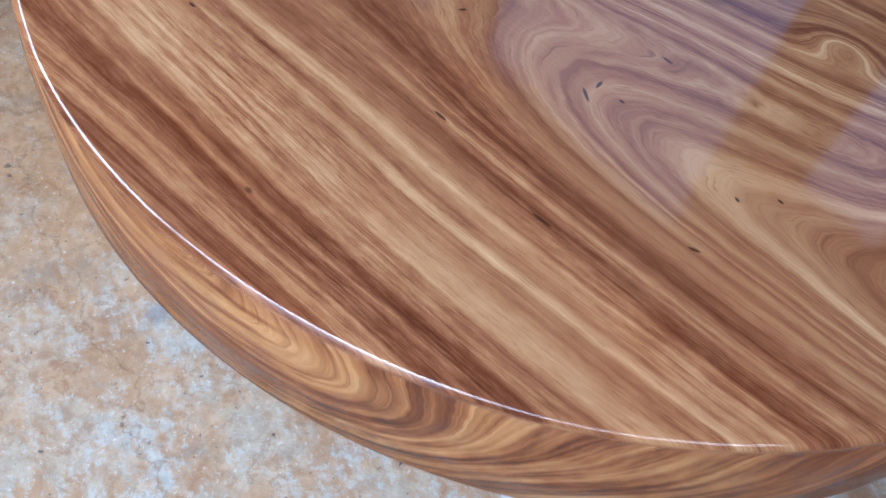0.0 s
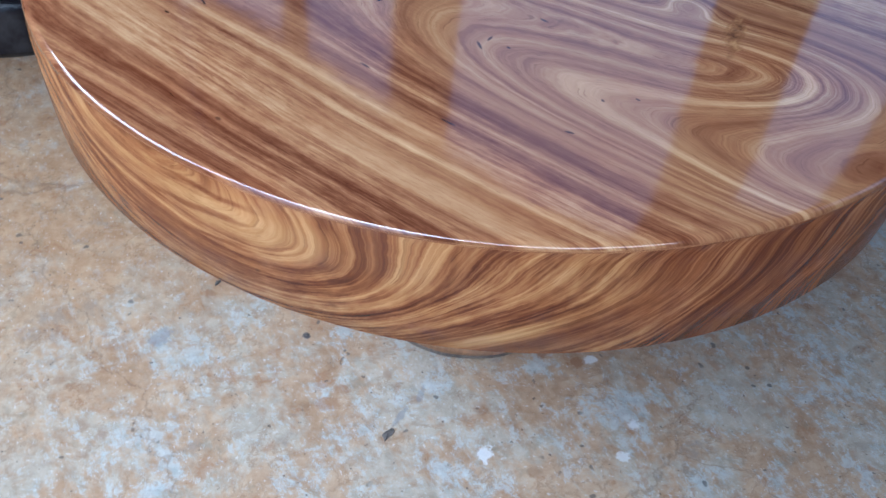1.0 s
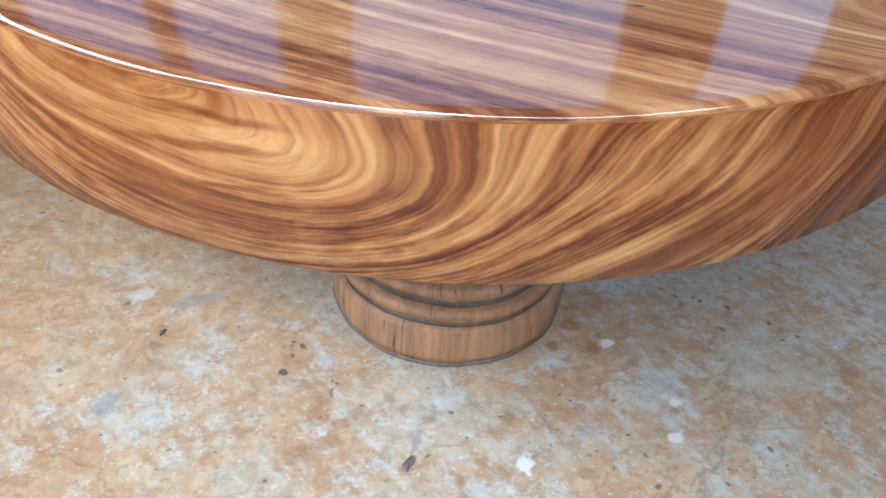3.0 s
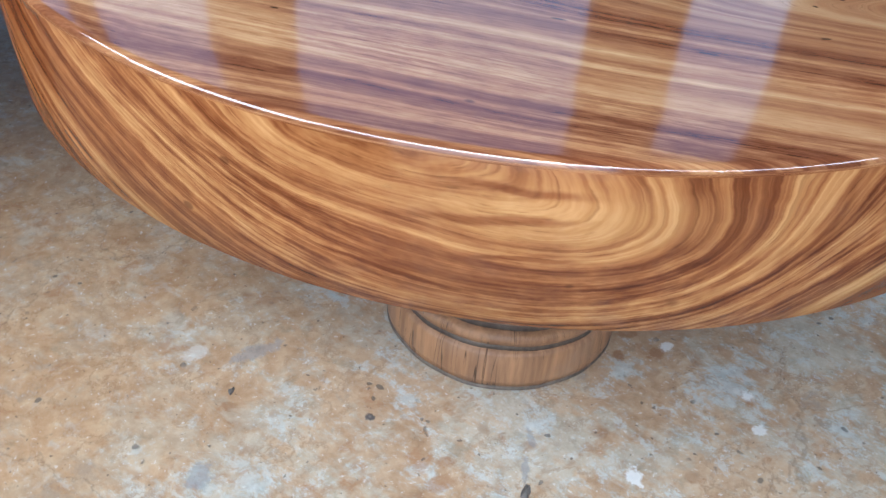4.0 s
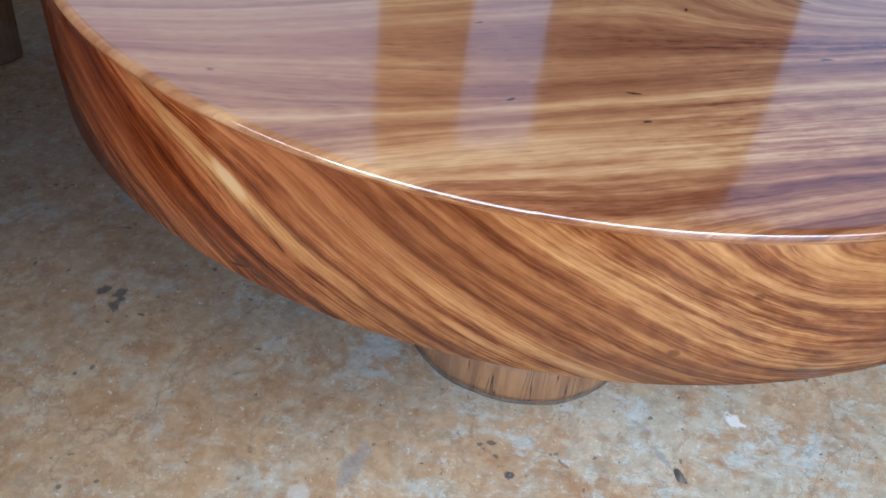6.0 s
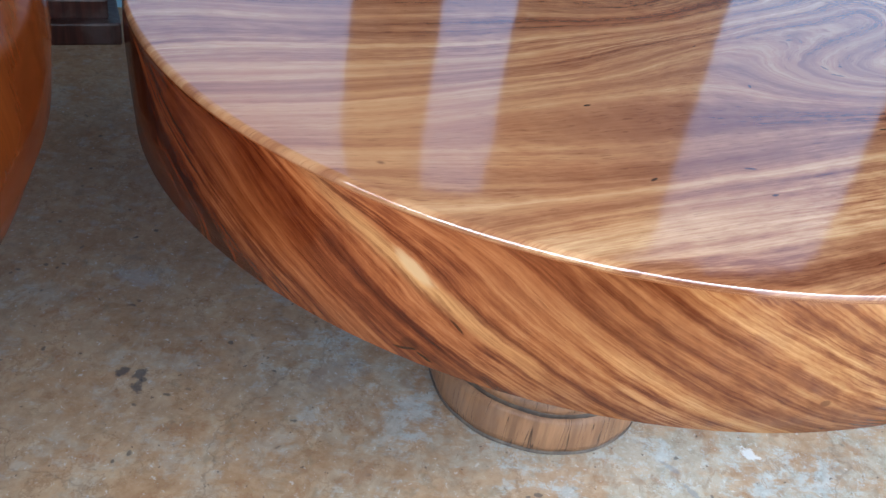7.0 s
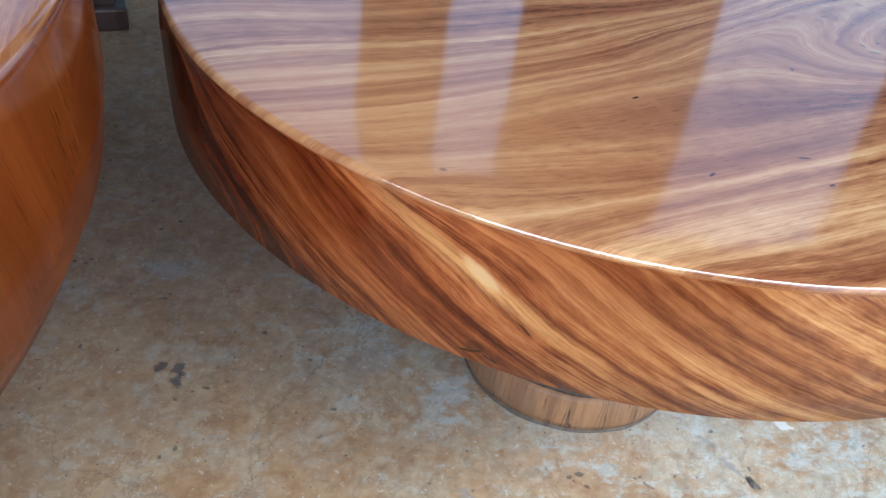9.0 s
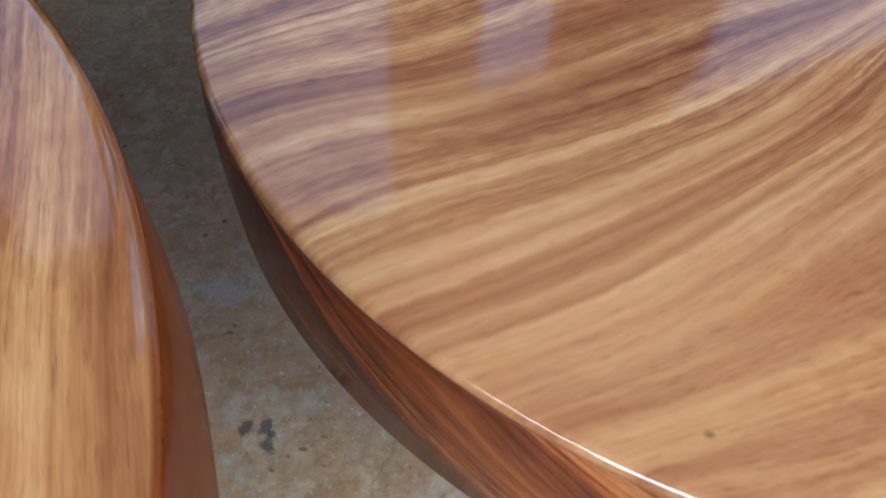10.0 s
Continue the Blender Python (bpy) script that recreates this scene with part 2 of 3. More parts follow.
        col = M.mix(M.mul(M.step(spot, 0.36, 0.80), M.op("SUBTRACT", 0.85, M.mul(rim, 0.85))), col, M.ramp(crust, (0.34, (0.085, 0.030, 0.013)), (0.50, (0.25, 0.105, 0.038)), (0.66, (0.50, 0.26, 0.10))))
    for cw, ch, length, turned in CRACKS if figured else ():
        ck, sk = math.cos(radians(turned)), math.sin(radians(turned))
        dw, dh = M.op("SUBTRACT", w0, cw), M.op("SUBTRACT", M.add(h0, M.mul(r2, 0.006)), ch + 0.003)
        spot = M.gauss((M.add(M.mul(dw, ck), M.mul(dh, sk)), 0.0, length), (M.add(M.mul(dw, -sk), M.mul(dh, ck)), 0.0, 0.0013))
        col = M.mix(M.mul(M.mul(M.step(M.add(spot, M.mul(fine, 0.4)), 0.60, 0.9), 0.85), rim), col, (0.040, 0.014, 0.008))
    for cw, ch, length, width, turned in LENSES if figured else ():
        ck, sk = math.cos(radians(turned)), math.sin(radians(turned))
        dw, dh = M.op("SUBTRACT", w0, cw), M.op("SUBTRACT", M.add(h0, M.mul(r2, 0.008)), ch + 0.004)
        spot = M.gauss((M.add(M.mul(dw, ck), M.mul(dh, sk)), 0.0, length), (M.add(M.mul(dw, -sk), M.mul(dh, ck)), 0.0, width))
        spot = M.mul(spot, M.add(0.35, M.mul(band, 1.2)))
        col = M.mix(M.mul(M.mul(M.step(spot, 0.15, 0.85), 0.75), rim), col, M.mix(1.0, col, (0.42, 0.22, 0.15), "MULTIPLY"))
    for kx, ky, kz, size in KNOTS if figured else ():
        spot = M.gauss((x, kx, size), (y, ky, size), (z, kz, 0.8 * size))
        col = M.mix(M.mul(M.step(M.add(spot, M.mul(band, 0.7)), 0.80, 1.15), 0.6), col, (0.09, 0.028, 0.012))
    col = M.mix(rim, col, M.mix(1.0, col, rim_tint, "MULTIPLY"))
    if figured:
        # red heartwood towards both ends of the rim, with some dimmer light painted in
        col = M.mix(M.mul(M.op("MAXIMUM", M.step(w0, -0.28, -0.50), M.mul(M.step(w0, 0.10, 0.36), 0.48)), rim), col, M.mix(1.0, col, (0.80, 0.52, 0.41), "MULTIPLY"))
        # shading and dark reflection at the far west end, painted into the colour
        col = M.mix(M.mul(M.step(w0, -0.52, -0.68), M.mul(rim, 0.8)), col, M.mix(1.0, col, (0.55, 0.42, 0.36), "MULTIPLY"))
        # a blond streak with a paler heart
        blond = M.gauss((M.add(w0, M.mul(h0, 1.9), M.mul(M.op("SUBTRACT", r2, 0.5), 0.02)), -0.470, 0.0125), (h0, -0.006, 0.034))
        heart = M.gauss((M.add(w0, M.mul(h0, 1.2)), -0.463, 0.009), (h0, 0.000, 0.011))
        col = M.mix(M.mul(M.mul(blond, M.add(0.35, M.mul(fine, 1.0))), rim), col, M.ramp(v, (0.25, (0.36, 0.15, 0.045)), (0.55, (0.62, 0.31, 0.105))))
        col = M.mix(M.mul(M.mul(M.step(M.add(heart, M.mul(M.op("SUBTRACT", bead, 0.5), 0.8)), 0.35, 0.9), 0.8), rim), col, (0.66, 0.42, 0.20))
    col = M.mix(1.0, col, tint, "MULTIPLY")
    wave = M.noise(o, 22.0, 2.0, 0.5)
    skin = M.noise(o, 420.0, 2.0, 0.5)
    nrm = M.bump(M.add(wave, M.mul(skin, 0.008)), 0.05, 0.004)
    return M.done(
        Base_Color=col,
        Roughness=0.38,
        Specular_IOR_Level=0.0,
        Coat_Weight=M.op("SUBTRACT", 1.0, M.mul(M.step(c, -0.006, -0.010), 0.45)),
        Coat_Roughness=coat_rough,
        Coat_IOR=1.75,
        Coat_Normal=nrm,
    )


# ---- mesh helpers ----
def finish(bm, name, material, parent=None, label="", smooth=True, at=None):
    me = bpy.data.meshes.new(name)
    bmesh.ops.recalc_face_normals(bm, faces=bm.faces)
    bm.to_mesh(me)
    bm.free()
    if smooth:
        for p in me.polygons:
            p.use_smooth = True
    me.materials.append(material)
    ob = new(name, me)
    if parent:
        ob.parent = parent
    if at is not None:
        ob.matrix_basis = at
    if label:
        ob["label"] = label
    return ob


def part(name, bm, material, parent, label="", smooth=True, at=None):
    return finish(bm, name, material, parent, label, smooth, at)


def lathe(profile, steps=96, wobble=None):
    """A solid of revolution from (radius, height) pairs, closed at the axis."""
    bm = bmesh.new()
    rings = []
    for r, z in profile:
        if r < 1e-6:
            rings.append([bm.verts.new((0, 0, z))])
            continue
        ring = []
        for i in range(steps):
            th = 2 * math.pi * i / steps
            rr = r + (wobble(th, z) if wobble else 0)
            ring.append(bm.verts.new((rr * math.cos(th), rr * math.sin(th), z)))
        rings.append(ring)
    for lo, hi in zip(rings, rings[1:]):
        for i in range(steps):
            k = (i + 1) % steps
            if len(lo) == 1:
                bm.faces.new((lo[0], hi[i], hi[k]))
            elif len(hi) == 1:
                bm.faces.new((lo[i], lo[k], hi[0]))
            else:
                bm.faces.new((lo[i], lo[k], hi[k], hi[i]))
    return bm


def arc(cr, cz, rad, a0, a1, n=6):
    return [(cr + rad * math.cos(radians(a0 + (a1 - a0) * i / n)), cz + rad * math.sin(radians(a0 + (a1 - a0) * i / n))) for i in range(n + 1)]


def box(bm, x0, x1, y0, y1, z0, z1, bevel=0.0):
    vs = [bm.verts.new((x, y, z)) for x in (x0, x1) for y in (y0, y1) for z in (z0, z1)]
    fs = [bm.faces.new([vs[i] for i in q]) for q in ((0, 1, 3, 2), (4, 6, 7, 5), (0, 4, 5, 1), (2, 3, 7, 6), (0, 2, 6, 4), (1, 5, 7, 3))]
    if bevel:
        es = list({e for fc in fs for e in fc.edges})
        bmesh.ops.bevel(bm, geom=es, offset=bevel, segments=2, affect="EDGES", profile=0.5)
    return bm


def thing(name, label, category, at, kind="", group=""):
    ob = new(name)
    ob.matrix_basis = at
    return tagged(ob, label, category, group, kind)


# ---- materials ----
# the slab's figure: how far its growth layers swell off straight planes, and their tone, layer by layer
TOP_GRAIN = [
    (-0.344, 0.114, -0.008, 0.010, 0.006, -0.011, -0.039, 0.026, -0.077, 0.067, -0.006),
    (-0.003, 0.038, 0.013, 0.019, 0.006, -0.009, 0.018, -0.031, 0.022, -0.031, 0.009),
    (0.065, 0.004, 0.043, -0.000, 0.013, 0.006, -0.015, -0.000, -0.012, 0.004, -0.005),
    (0.037, 0.024, 0.036, 0.006, 0.013, -0.013, 0.026, -0.011, 0.007, -0.007, 0.001),
    (0.045, 0.023, 0.033, 0.018, -0.033, 0.066, -0.047, 0.027, -0.015, 0.008, -0.005),
    (0.031, 0.039, 0.023, 0.049, -0.032, -0.000, 0.020, -0.007, 0.006, -0.003, 0.002),
    (0.038, 0.031, 0.024, 0.059, -0.034, 0.011, 0.001, 0.001, 0.000, 0.001, 0.000),
    (0.056, 0.033, 0.024, 0.056, -0.016, -0.064, 0.030, -0.016, 0.012, -0.009, 0.012),
    (-0.287, 0.092, -0.006, 0.081, 0.044, -0.006, -0.007, -0.000, 0.003, -0.014, 0.005),
]
RIM_GRAIN = [
    (0.074, 0.042, 0.064, 0.103),
    (0.052, 0.028, 0.029, 0.015),
    (0.009, 0.034, 0.024, 0.061),
    (0.033, 0.013, 0.014, 0.020),
    (0.005, -0.003, 0.025, 0.017),
    (-0.008, 0.012, -0.005, 0.011),
    (-0.008, -0.014, -0.008, 0.000),
    (-0.023, -0.018, -0.004, -0.018),
    (-0.040, -0.014, -0.035, -0.019),
    (-0.032, -0.031, -0.011, -0.036),
    (-0.046, -0.011, -0.054, -0.002),
    (-0.028, -0.033, -0.008, 0.000),
    (-0.007, -0.003, -0.013, 0.007),
    (-0.005, -0.000, 0.001, 0.016),
    (-0.004, 0.014, 0.007, 0.039),
    (0.039, 0.030, 0.024, 0.054),
    (0.018, 0.049, 0.044, 0.083),
    (0.087, 0.051, 0.047, 0.069),
]
STREAKS = [
    (-0.3231, 0.50), (-0.3210, 0.42), (-0.3173, 0.26), (-0.3079, 0.33), (-0.3064, 0.32), (-0.2997, 0.46), (-0.2887, 0.42), (-0.2827, 0.33), (-0.2784, 0.38),
    (-0.2743, 0.58), (-0.2686, 0.33), (-0.2636, 0.34), (-0.2606, 0.60), (-0.2555, 0.57), (-0.2513, 0.33), (-0.2480, 0.36), (-0.2435, 0.60), (-0.2345, 0.64),
    (-0.2266, 0.62), (-0.2198, 0.52), (-0.2139, 0.66), (-0.2089, 0.48), (-0.2007, 0.50), (-0.1951, 0.62), (-0.1888, 0.48), (-0.1725, 0.32), (-0.1681, 0.46),
    (-0.1606, 0.50),
]
FAR_STREAKS = [
    (-0.1801, 0.50), (-0.1606, 0.50), (-0.1478, 0.38), (-0.1324, 0.48), (-0.1141, 0.46), (-0.1124, 0.58), (-0.1069, 0.50), (-0.1013, 0.60), (-0.0985, 0.40),
    (-0.0931, 0.54), (-0.0880, 0.38), (-0.0822, 0.54), (-0.0796, 0.46), (-0.0747, 0.68), (-0.0685, 0.56), (-0.0628, 0.62), (-0.0547, 0.52), (-0.0322, 0.58),
    (-0.0198, 0.48), (-0.0144, 0.36), (-0.0103, 0.30), (-0.0062, 0.42), (0.0053, 0.50), (0.0400, 0.46), (0.1000, 0.54), (0.1800, 0.46), (0.2600, 0.56),
    (0.3400, 0.46), (0.4400, 0.50),
]
KNOTS = [(-0.128, -0.403, 0.375, 0.008), (-0.418, -0.009, 0.366, 0.008), (-0.327, -0.268, 0.422, 0.005), (-0.344, -0.240, 0.379, 0.005)]
CRACKS = [(-0.463, -0.060, 0.010, 12), (-0.450, -0.062, 0.007, -20), (-0.433, -0.030, 0.008, -40)]
# dark red lens-shaped streaks in the rim: way along it, height, half length, half width, turn
LENSES = [
    (-0.030, 0.020, 0.042, 0.0030, -2), (-0.038, 0.001, 0.048, 0.0036, 4), (-0.092, -0.043, 0.050, 0.0020, -9), (-0.020, -0.022, 0.030, 0.0022, 3),
    (0.165, -0.036, 0.040, 0.0022, 26), (0.205, -0.018, 0.032, 0.0024, 30), (-0.170, -0.010, 0.036, 0.0026, -24),
]
SPECKS = [
    (0.063, -0.261, 0.0025, -60), (0.090, -0.257, 0.0030, -45), (-0.003, -0.195, 0.0026, -45), (-0.026, -0.194, 0.0075, -75), (-0.017, -0.183, 0.0050, 60),
    (0.030, -0.149, 0.0055, -40), (0.033, -0.303, 0.0045, -20), (-0.053, -0.299, 0.0080, -37), (-0.107, -0.134, 0.0035, 20), (-0.114, -0.233, 0.0060, -42),
    (-0.230, -0.040, 0.0040, -30), (-0.247, -0.155, 0.0060, -60), (-0.272, -0.174, 0.0035, -37), (-0.303, -0.105, 0.0040, -20),
]
RINGS = [
    (-0.128, 0.45), (-0.123, 0.32), (-0.118, 0.62), (-0.111, 0.70), (-0.104, 0.50), (-0.096, 0.56), (-0.088, 0.44), (-0.083, 0.40), (-0.079, 0.34), (-0.072, 0.33),
    (-0.0685, 0.45), (-0.060, 0.52), (-0.053, 0.58), (-0.049, 0.36), (-0.044, 0.60), (-0.038, 0.55), (-0.034, 0.32), (-0.029, 0.55), (-0.022, 0.36), (-0.015, 0.52),
    (-0.008, 0.56), (0.000, 0.36), (0.008, 0.62), (0.014, 0.66), (0.021, 0.30), (0.026, 0.34), (0.030, 0.62), (0.037, 0.30), (0.046, 0.50), (0.058, 0.34), (0.075, 0.26), (0.085, 0.46),
]
wood_slab = slab_wood("polished_slab_wood", -37.0, 0.46, (-116.0, 0.422, 0.42))
wood_slab_red = slab_wood("polished_red_slab_wood", 34.0, 0.555, (40.0, 0.50, 0.49), 11.0, (0.84, 0.77, 0.65), 0.10, (0.54, 0.29, 0.135), False)


WHITE, INK, SLATE, RUST = (0.80, 0.82, 0.82), (0.075, 0.07, 0.075), (0.24, 0.25, 0.27), (0.30, 0.15, 0.07)
MARKS = [
    (0.292, 0.436, 0.012, 0.008, 70, WHITE, 0.75),
    (0.464, 0.482, 0.008, 0.006, 40, WHITE, 0.7),
    (0.445, 0.439, 0.009, 0.007, 10, WHITE, 0.7),
    (0.426, 0.574, 0.010, 0.006, 20, WHITE, 0.7),
    (0.198, 0.482, 0.016, 0.004, 60, SLATE, 0.55),
    (0.221, 0.512, 0.014, 0.004, 75, SLATE, 0.5),
    (-0.086, 0.582, 0.017, 0.012, 50, SLATE, 0.55),
    (0.084, 0.594, 0.005, 0.005, 0, INK, 0.9),
    (0.397, 0.609, 0.014, 0.010, 0, RUST, 0.6),
    (0.409, 0.570, 0.011, 0.008, 20, RUST, 0.75),
    (0.368, 0.581, 0.009, 0.007, 60, RUST, 0.7),
    (0.116, 0.496, 0.014, 0.011, 0, RUST, 0.5),
    (0.132, 0.517, 0.010, 0.007, 0, RUST, 0.5),
    (0.025, 1.090, 0.009, 0.007, 0, INK, 0.75),
    (0.032, 1.073, 0.009, 0.007, 0, INK, 0.75),
    (0.015, 1.062, 0.010, 0.007, 30, INK, 0.75),
    (0.150, 0.893, 0.045, 0.022, -30, SLATE, 0.22),
    (0.165, 1.187, 0.030, 0.016, 100, (0.45, 0.48, 0.50), 0.3),
    (0.005, 0.721, 0.030, 0.010, 10, SLATE, 0.5),
    (-0.056, 0.740, 0.016, 0.010, 20, WHITE, 0.25),
]


def floor_material():
    M = Mat("worn_painted_concrete")
    o = M.obj()
    x, y, _ = M.split(o)
    p = M.vadd(o, M.scaled(M.noise(o, 14.0, 3.0, 0.6, colour=True), 0.030, 0.030, 0.0))
    big = M.noise(p, 4.0, 3.0, 0.6)
    mid = M.noise(p, 13.0, 8.0, 0.74)
    small = M.noise(p, 60.0, 6.0, 0.72)
    scuff = M.noise(M.vec(M.add(M.mul(x, 60.0), M.mul(y, 34.0)), M.add(M.mul(x, -9.0), M.mul(y, 15.0)), 0.0), 1.0, 7.0, 0.75)
    v = M.add(M.mul(mid, 0.7), M.mul(small, 0.5), M.mul(big, 0.2), -0.2)
    col = M.ramp(v, (0.30, (0.29, 0.175, 0.095)), (0.45, (0.41, 0.272, 0.160)), (0.58, (0.50, 0.365, 0.235)), (0.72, (0.56, 0.465, 0.345)))
    n1 = M.add(M.mul(M.noise(p, 6.0, 9.0, 0.76), 0.75), M.mul(scuff, 0.25))
    # inner zone by the tables: pale scuffs thinned, partly as painted shade
    inner_dim = M.step(M.add(M.mul(M.op("SUBTRACT", y, x), 0.707), M.mul(big, 0.5)), 0.55, 0.95)
    bare = M.op("SUBTRACT", 1.0, M.mul(inner_dim, 0.62))
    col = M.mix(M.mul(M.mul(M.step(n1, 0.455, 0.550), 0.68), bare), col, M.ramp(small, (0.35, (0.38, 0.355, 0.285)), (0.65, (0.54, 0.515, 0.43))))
    n2 = M.add(M.mul(M.noise(M.vadd(p, (5.0, 2.0, 0.0)), 9.0, 9.0, 0.78), 0.8), M.mul(scuff, 0.2))
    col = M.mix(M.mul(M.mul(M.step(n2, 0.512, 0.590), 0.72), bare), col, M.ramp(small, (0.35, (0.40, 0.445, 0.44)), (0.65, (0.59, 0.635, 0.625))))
    rust = M.noise(M.vadd(p, (3.1, 7.7, 0.0)), 22.0, 7.0, 0.72)
    col = M.mix(M.mul(M.step(rust, 0.565, 0.630), 0.50), col, (0.33, 0.17, 0.08))
    soot = M.noise(M.vadd(p, (1.7, 4.4, 0.0)), 7.5, 9.0, 0.8)
    col = M.mix(M.mul(M.step(soot, 0.575, 0.650), 0.50), col, (0.27, 0.225, 0.19))
    # thin brown seams round the flaked paint, and olive grime
    seam = M.op("ABSOLUTE", M.op("SUBTRACT", M.noise(M.vadd(p, (9.0, 4.0, 0.0)), 15.0, 7.0, 0.7), 0.5))
    col = M.mix(M.mul(M.mul(M.step(seam, 0.022, 0.004), M.step(mid, 0.42, 0.58)), 0.50), col, (0.26, 0.155, 0.085))
    grime = M.noise(M.vadd(p, (2.0, 6.0, 0.0)), 34.0, 6.0, 0.75)
    col = M.mix(M.mul(M.step(grime, 0.56, 0.66), 0.40), col, (0.25, 0.215, 0.150))
    # round brown drips
    drip = M.voronoi(M.vadd(p, (2.0, 9.0, 0.0)), 30.0)
    wet = M.step(M.noise(M.vadd(o, (4.0, 1.0, 0.0)), 5.0, 2.0), 0.50, 0.60)
    edge = M.add(drip, M.mul(M.op("SUBTRACT", small, 0.5), 0.35))
    col = M.mix(M.mul(M.mul(M.step(edge, 0.28, 0.14), wet), 0.42), col, (0.27, 0.150, 0.080))
    # browner ochre towards the inner side, which also paints in some missing shade
    col = M.mix(M.mul(inner_dim, 0.8), col, M.mix(1.0, col, (1.0, 0.90, 0.77), "MULTIPLY"))
    fleck = M.noise(p, 150.0, 4.0, 0.7)
    col = M.mix(M.mul(M.step(fleck, 0.60, 0.68), 0.5), col, (0.74, 0.74, 0.70))
    dust = M.add(M.mul(M.noise(M.vadd(p, (6.0, 6.0, 0.0)), 26.0, 8.0, 0.8), 0.75), M.mul(scuff, 0.25))
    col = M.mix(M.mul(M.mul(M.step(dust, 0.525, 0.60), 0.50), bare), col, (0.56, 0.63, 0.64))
    speck = M.noise(M.vadd(o, (8.0, 3.0, 0.0)), 120.0, 3.0, 0.6)
    col = M.mix(M.mul(M.step(speck, 0.665, 0.71), 0.8), col, (0.12, 0.09, 0.07))
    pit = M.voronoi(M.vadd(p, M.scaled(M.noise(o, 60.0, 2.0, colour=True), 0.012, 0.012, 0)), 42.0)
    pits = M.mul(M.step(pit, 0.16, 0.09), M.step(M.noise(o, 9.0, 2.0), 0.50, 0.60))
    col = M.mix(M.mul(pits, 0.75), col, (0.10, 0.085, 0.075))
    crack = M.voronoi(M.vadd(o, M.scaled(M.noise(o, 9.0, 5.0, 0.65, colour=True), 0.16, 0.16, 0.0)), 1.7, "DISTANCE_TO_EDGE")
    col = M.mix(M.mul(M.step(crack, 0.004, 0.001), 0.35), col, (0.18, 0.12, 0.08))
    # single stains and splashes: place, half length, half width, turn, colour, strength
    ragged = M.mul(M.op("SUBTRACT", M.noise(o, 90.0, 6.0, 0.75), 0.5), 2.8)
    for mx, my, ml, mw, turn, paint, force in MARKS:
        ct, st = math.cos(radians(turn)), math.sin(radians(turn))
        dx, dy = M.op("SUBTRACT", x, mx), M.op("SUBTRACT", y, my)
        q1 = M.mul(M.add(M.mul(dx, ct), M.mul(dy, st)), 1 / ml)
        q2 = M.mul(M.add(M.mul(dx, -st), M.mul(dy, ct)), 1 / mw)
        d = M.add(M.op("SQRT", M.add(M.mul(q1, q1), M.mul(q2, q2))), ragged)
        col = M.mix(M.mul(M.step(d, 1.15, 0.7), force), col, paint)
    h = M.add(M.mul(v, 0.6), M.mul(small, 0.3), M.mul(pits, -0.5), M.mul(fleck, 0.15))
    return M.done(Base_Color=col, Roughness=M.add(0.42, M.mul(mid, 0.35)), Specular_IOR_Level=0.25, Normal=M.bump(h, 0.4, 0.003))


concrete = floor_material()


def plain(name, colour, rough, scale=8.0, amount=0.25, metal=0.0, bump=0.15):
    M = Mat(name)
    o = M.obj()
    n = M.add(M.mul(M.noise(o, scale, 5.0, 0.65), 0.7), M.mul(M.noise(o, scale * 9, 3.0, 0.6), 0.3))
    dark = tuple(q * (1 - amount) for q in colour)
    light = tuple(min(1.0, q * (1 + amount)) for q in colour)
    return M.done(Base_Color=M.ramp(n, (0.3, dark), (0.7, light)), Roughness=M.add(rough, M.mul(n, 0.12)), Metallic=metal, Normal=M.bump(n, bump, 0.003))


def aged_wood(name, colour, dark, rough=0.55, checks=True):
    """Raw turned wood: grain up the length, with drying checks."""
    M = Mat(name)
    x, y, z = M.split(M.obj())
    th = M.op("ARCTAN2", y, x)
    g = M.noise(M.vec(M.mul(x, 90.0), M.mul(y, 90.0), M.mul(z, 7.0)), 1.0, 4.0, 0.65)
    patch = M.noise(M.obj(), 14.0, 4.0, 0.6)
    col = M.mix(M.step(g, 0.3, 0.72), dark, colour)
    col = M.mix(M.mul(M.step(patch, 0.45, 0.7), 0.5), col, tuple(0.55 * q + 0.10 for q in colour))
    h = g
    if checks:
        w = M.noise(M.vec(M.mul(th, 11.0), M.mul(z, 4.0), 4.0), 1.0, 2.0, 0.5)
        cr = M.step(M.op("ABSOLUTE", M.op("SUBTRACT", w, 0.5)), 0.013, 0.003)
        gate = M.step(M.noise(M.vec(M.mul(th, 4.0), M.mul(z, 16.0), 9.0), 1.0, 1.0), 0.42, 0.54)
        cr = M.mul(cr, gate)
        col = M.mix(M.mul(cr, 0.8), col, (0.06, 0.035, 0.022))
        h = M.add(M.mul(g, 0.4), M.mul(cr, -1.0))
    return M.done(Base_Color=col, Roughness=rough, Specular_IOR_Level=0.35, Normal=M.bump(h, 0.4, 0.003))


pedestal_wood = aged_wood("weathered_turned_wood", (0.49, 0.270, 0.135), (0.28, 0.150, 0.080), 0.45)
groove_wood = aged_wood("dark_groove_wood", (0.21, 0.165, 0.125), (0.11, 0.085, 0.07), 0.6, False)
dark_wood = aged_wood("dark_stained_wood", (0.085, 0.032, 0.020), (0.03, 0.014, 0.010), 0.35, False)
near_black = aged_wood("black_stained_wood", (0.014, 0.013, 0.020), (0.006, 0.005, 0.009), 0.3, False)
plinth_wood = aged_wood("red_brown_plinth_wood", (0.085, 0.030, 0.022), (0.035, 0.014, 0.012), 0.35, False)
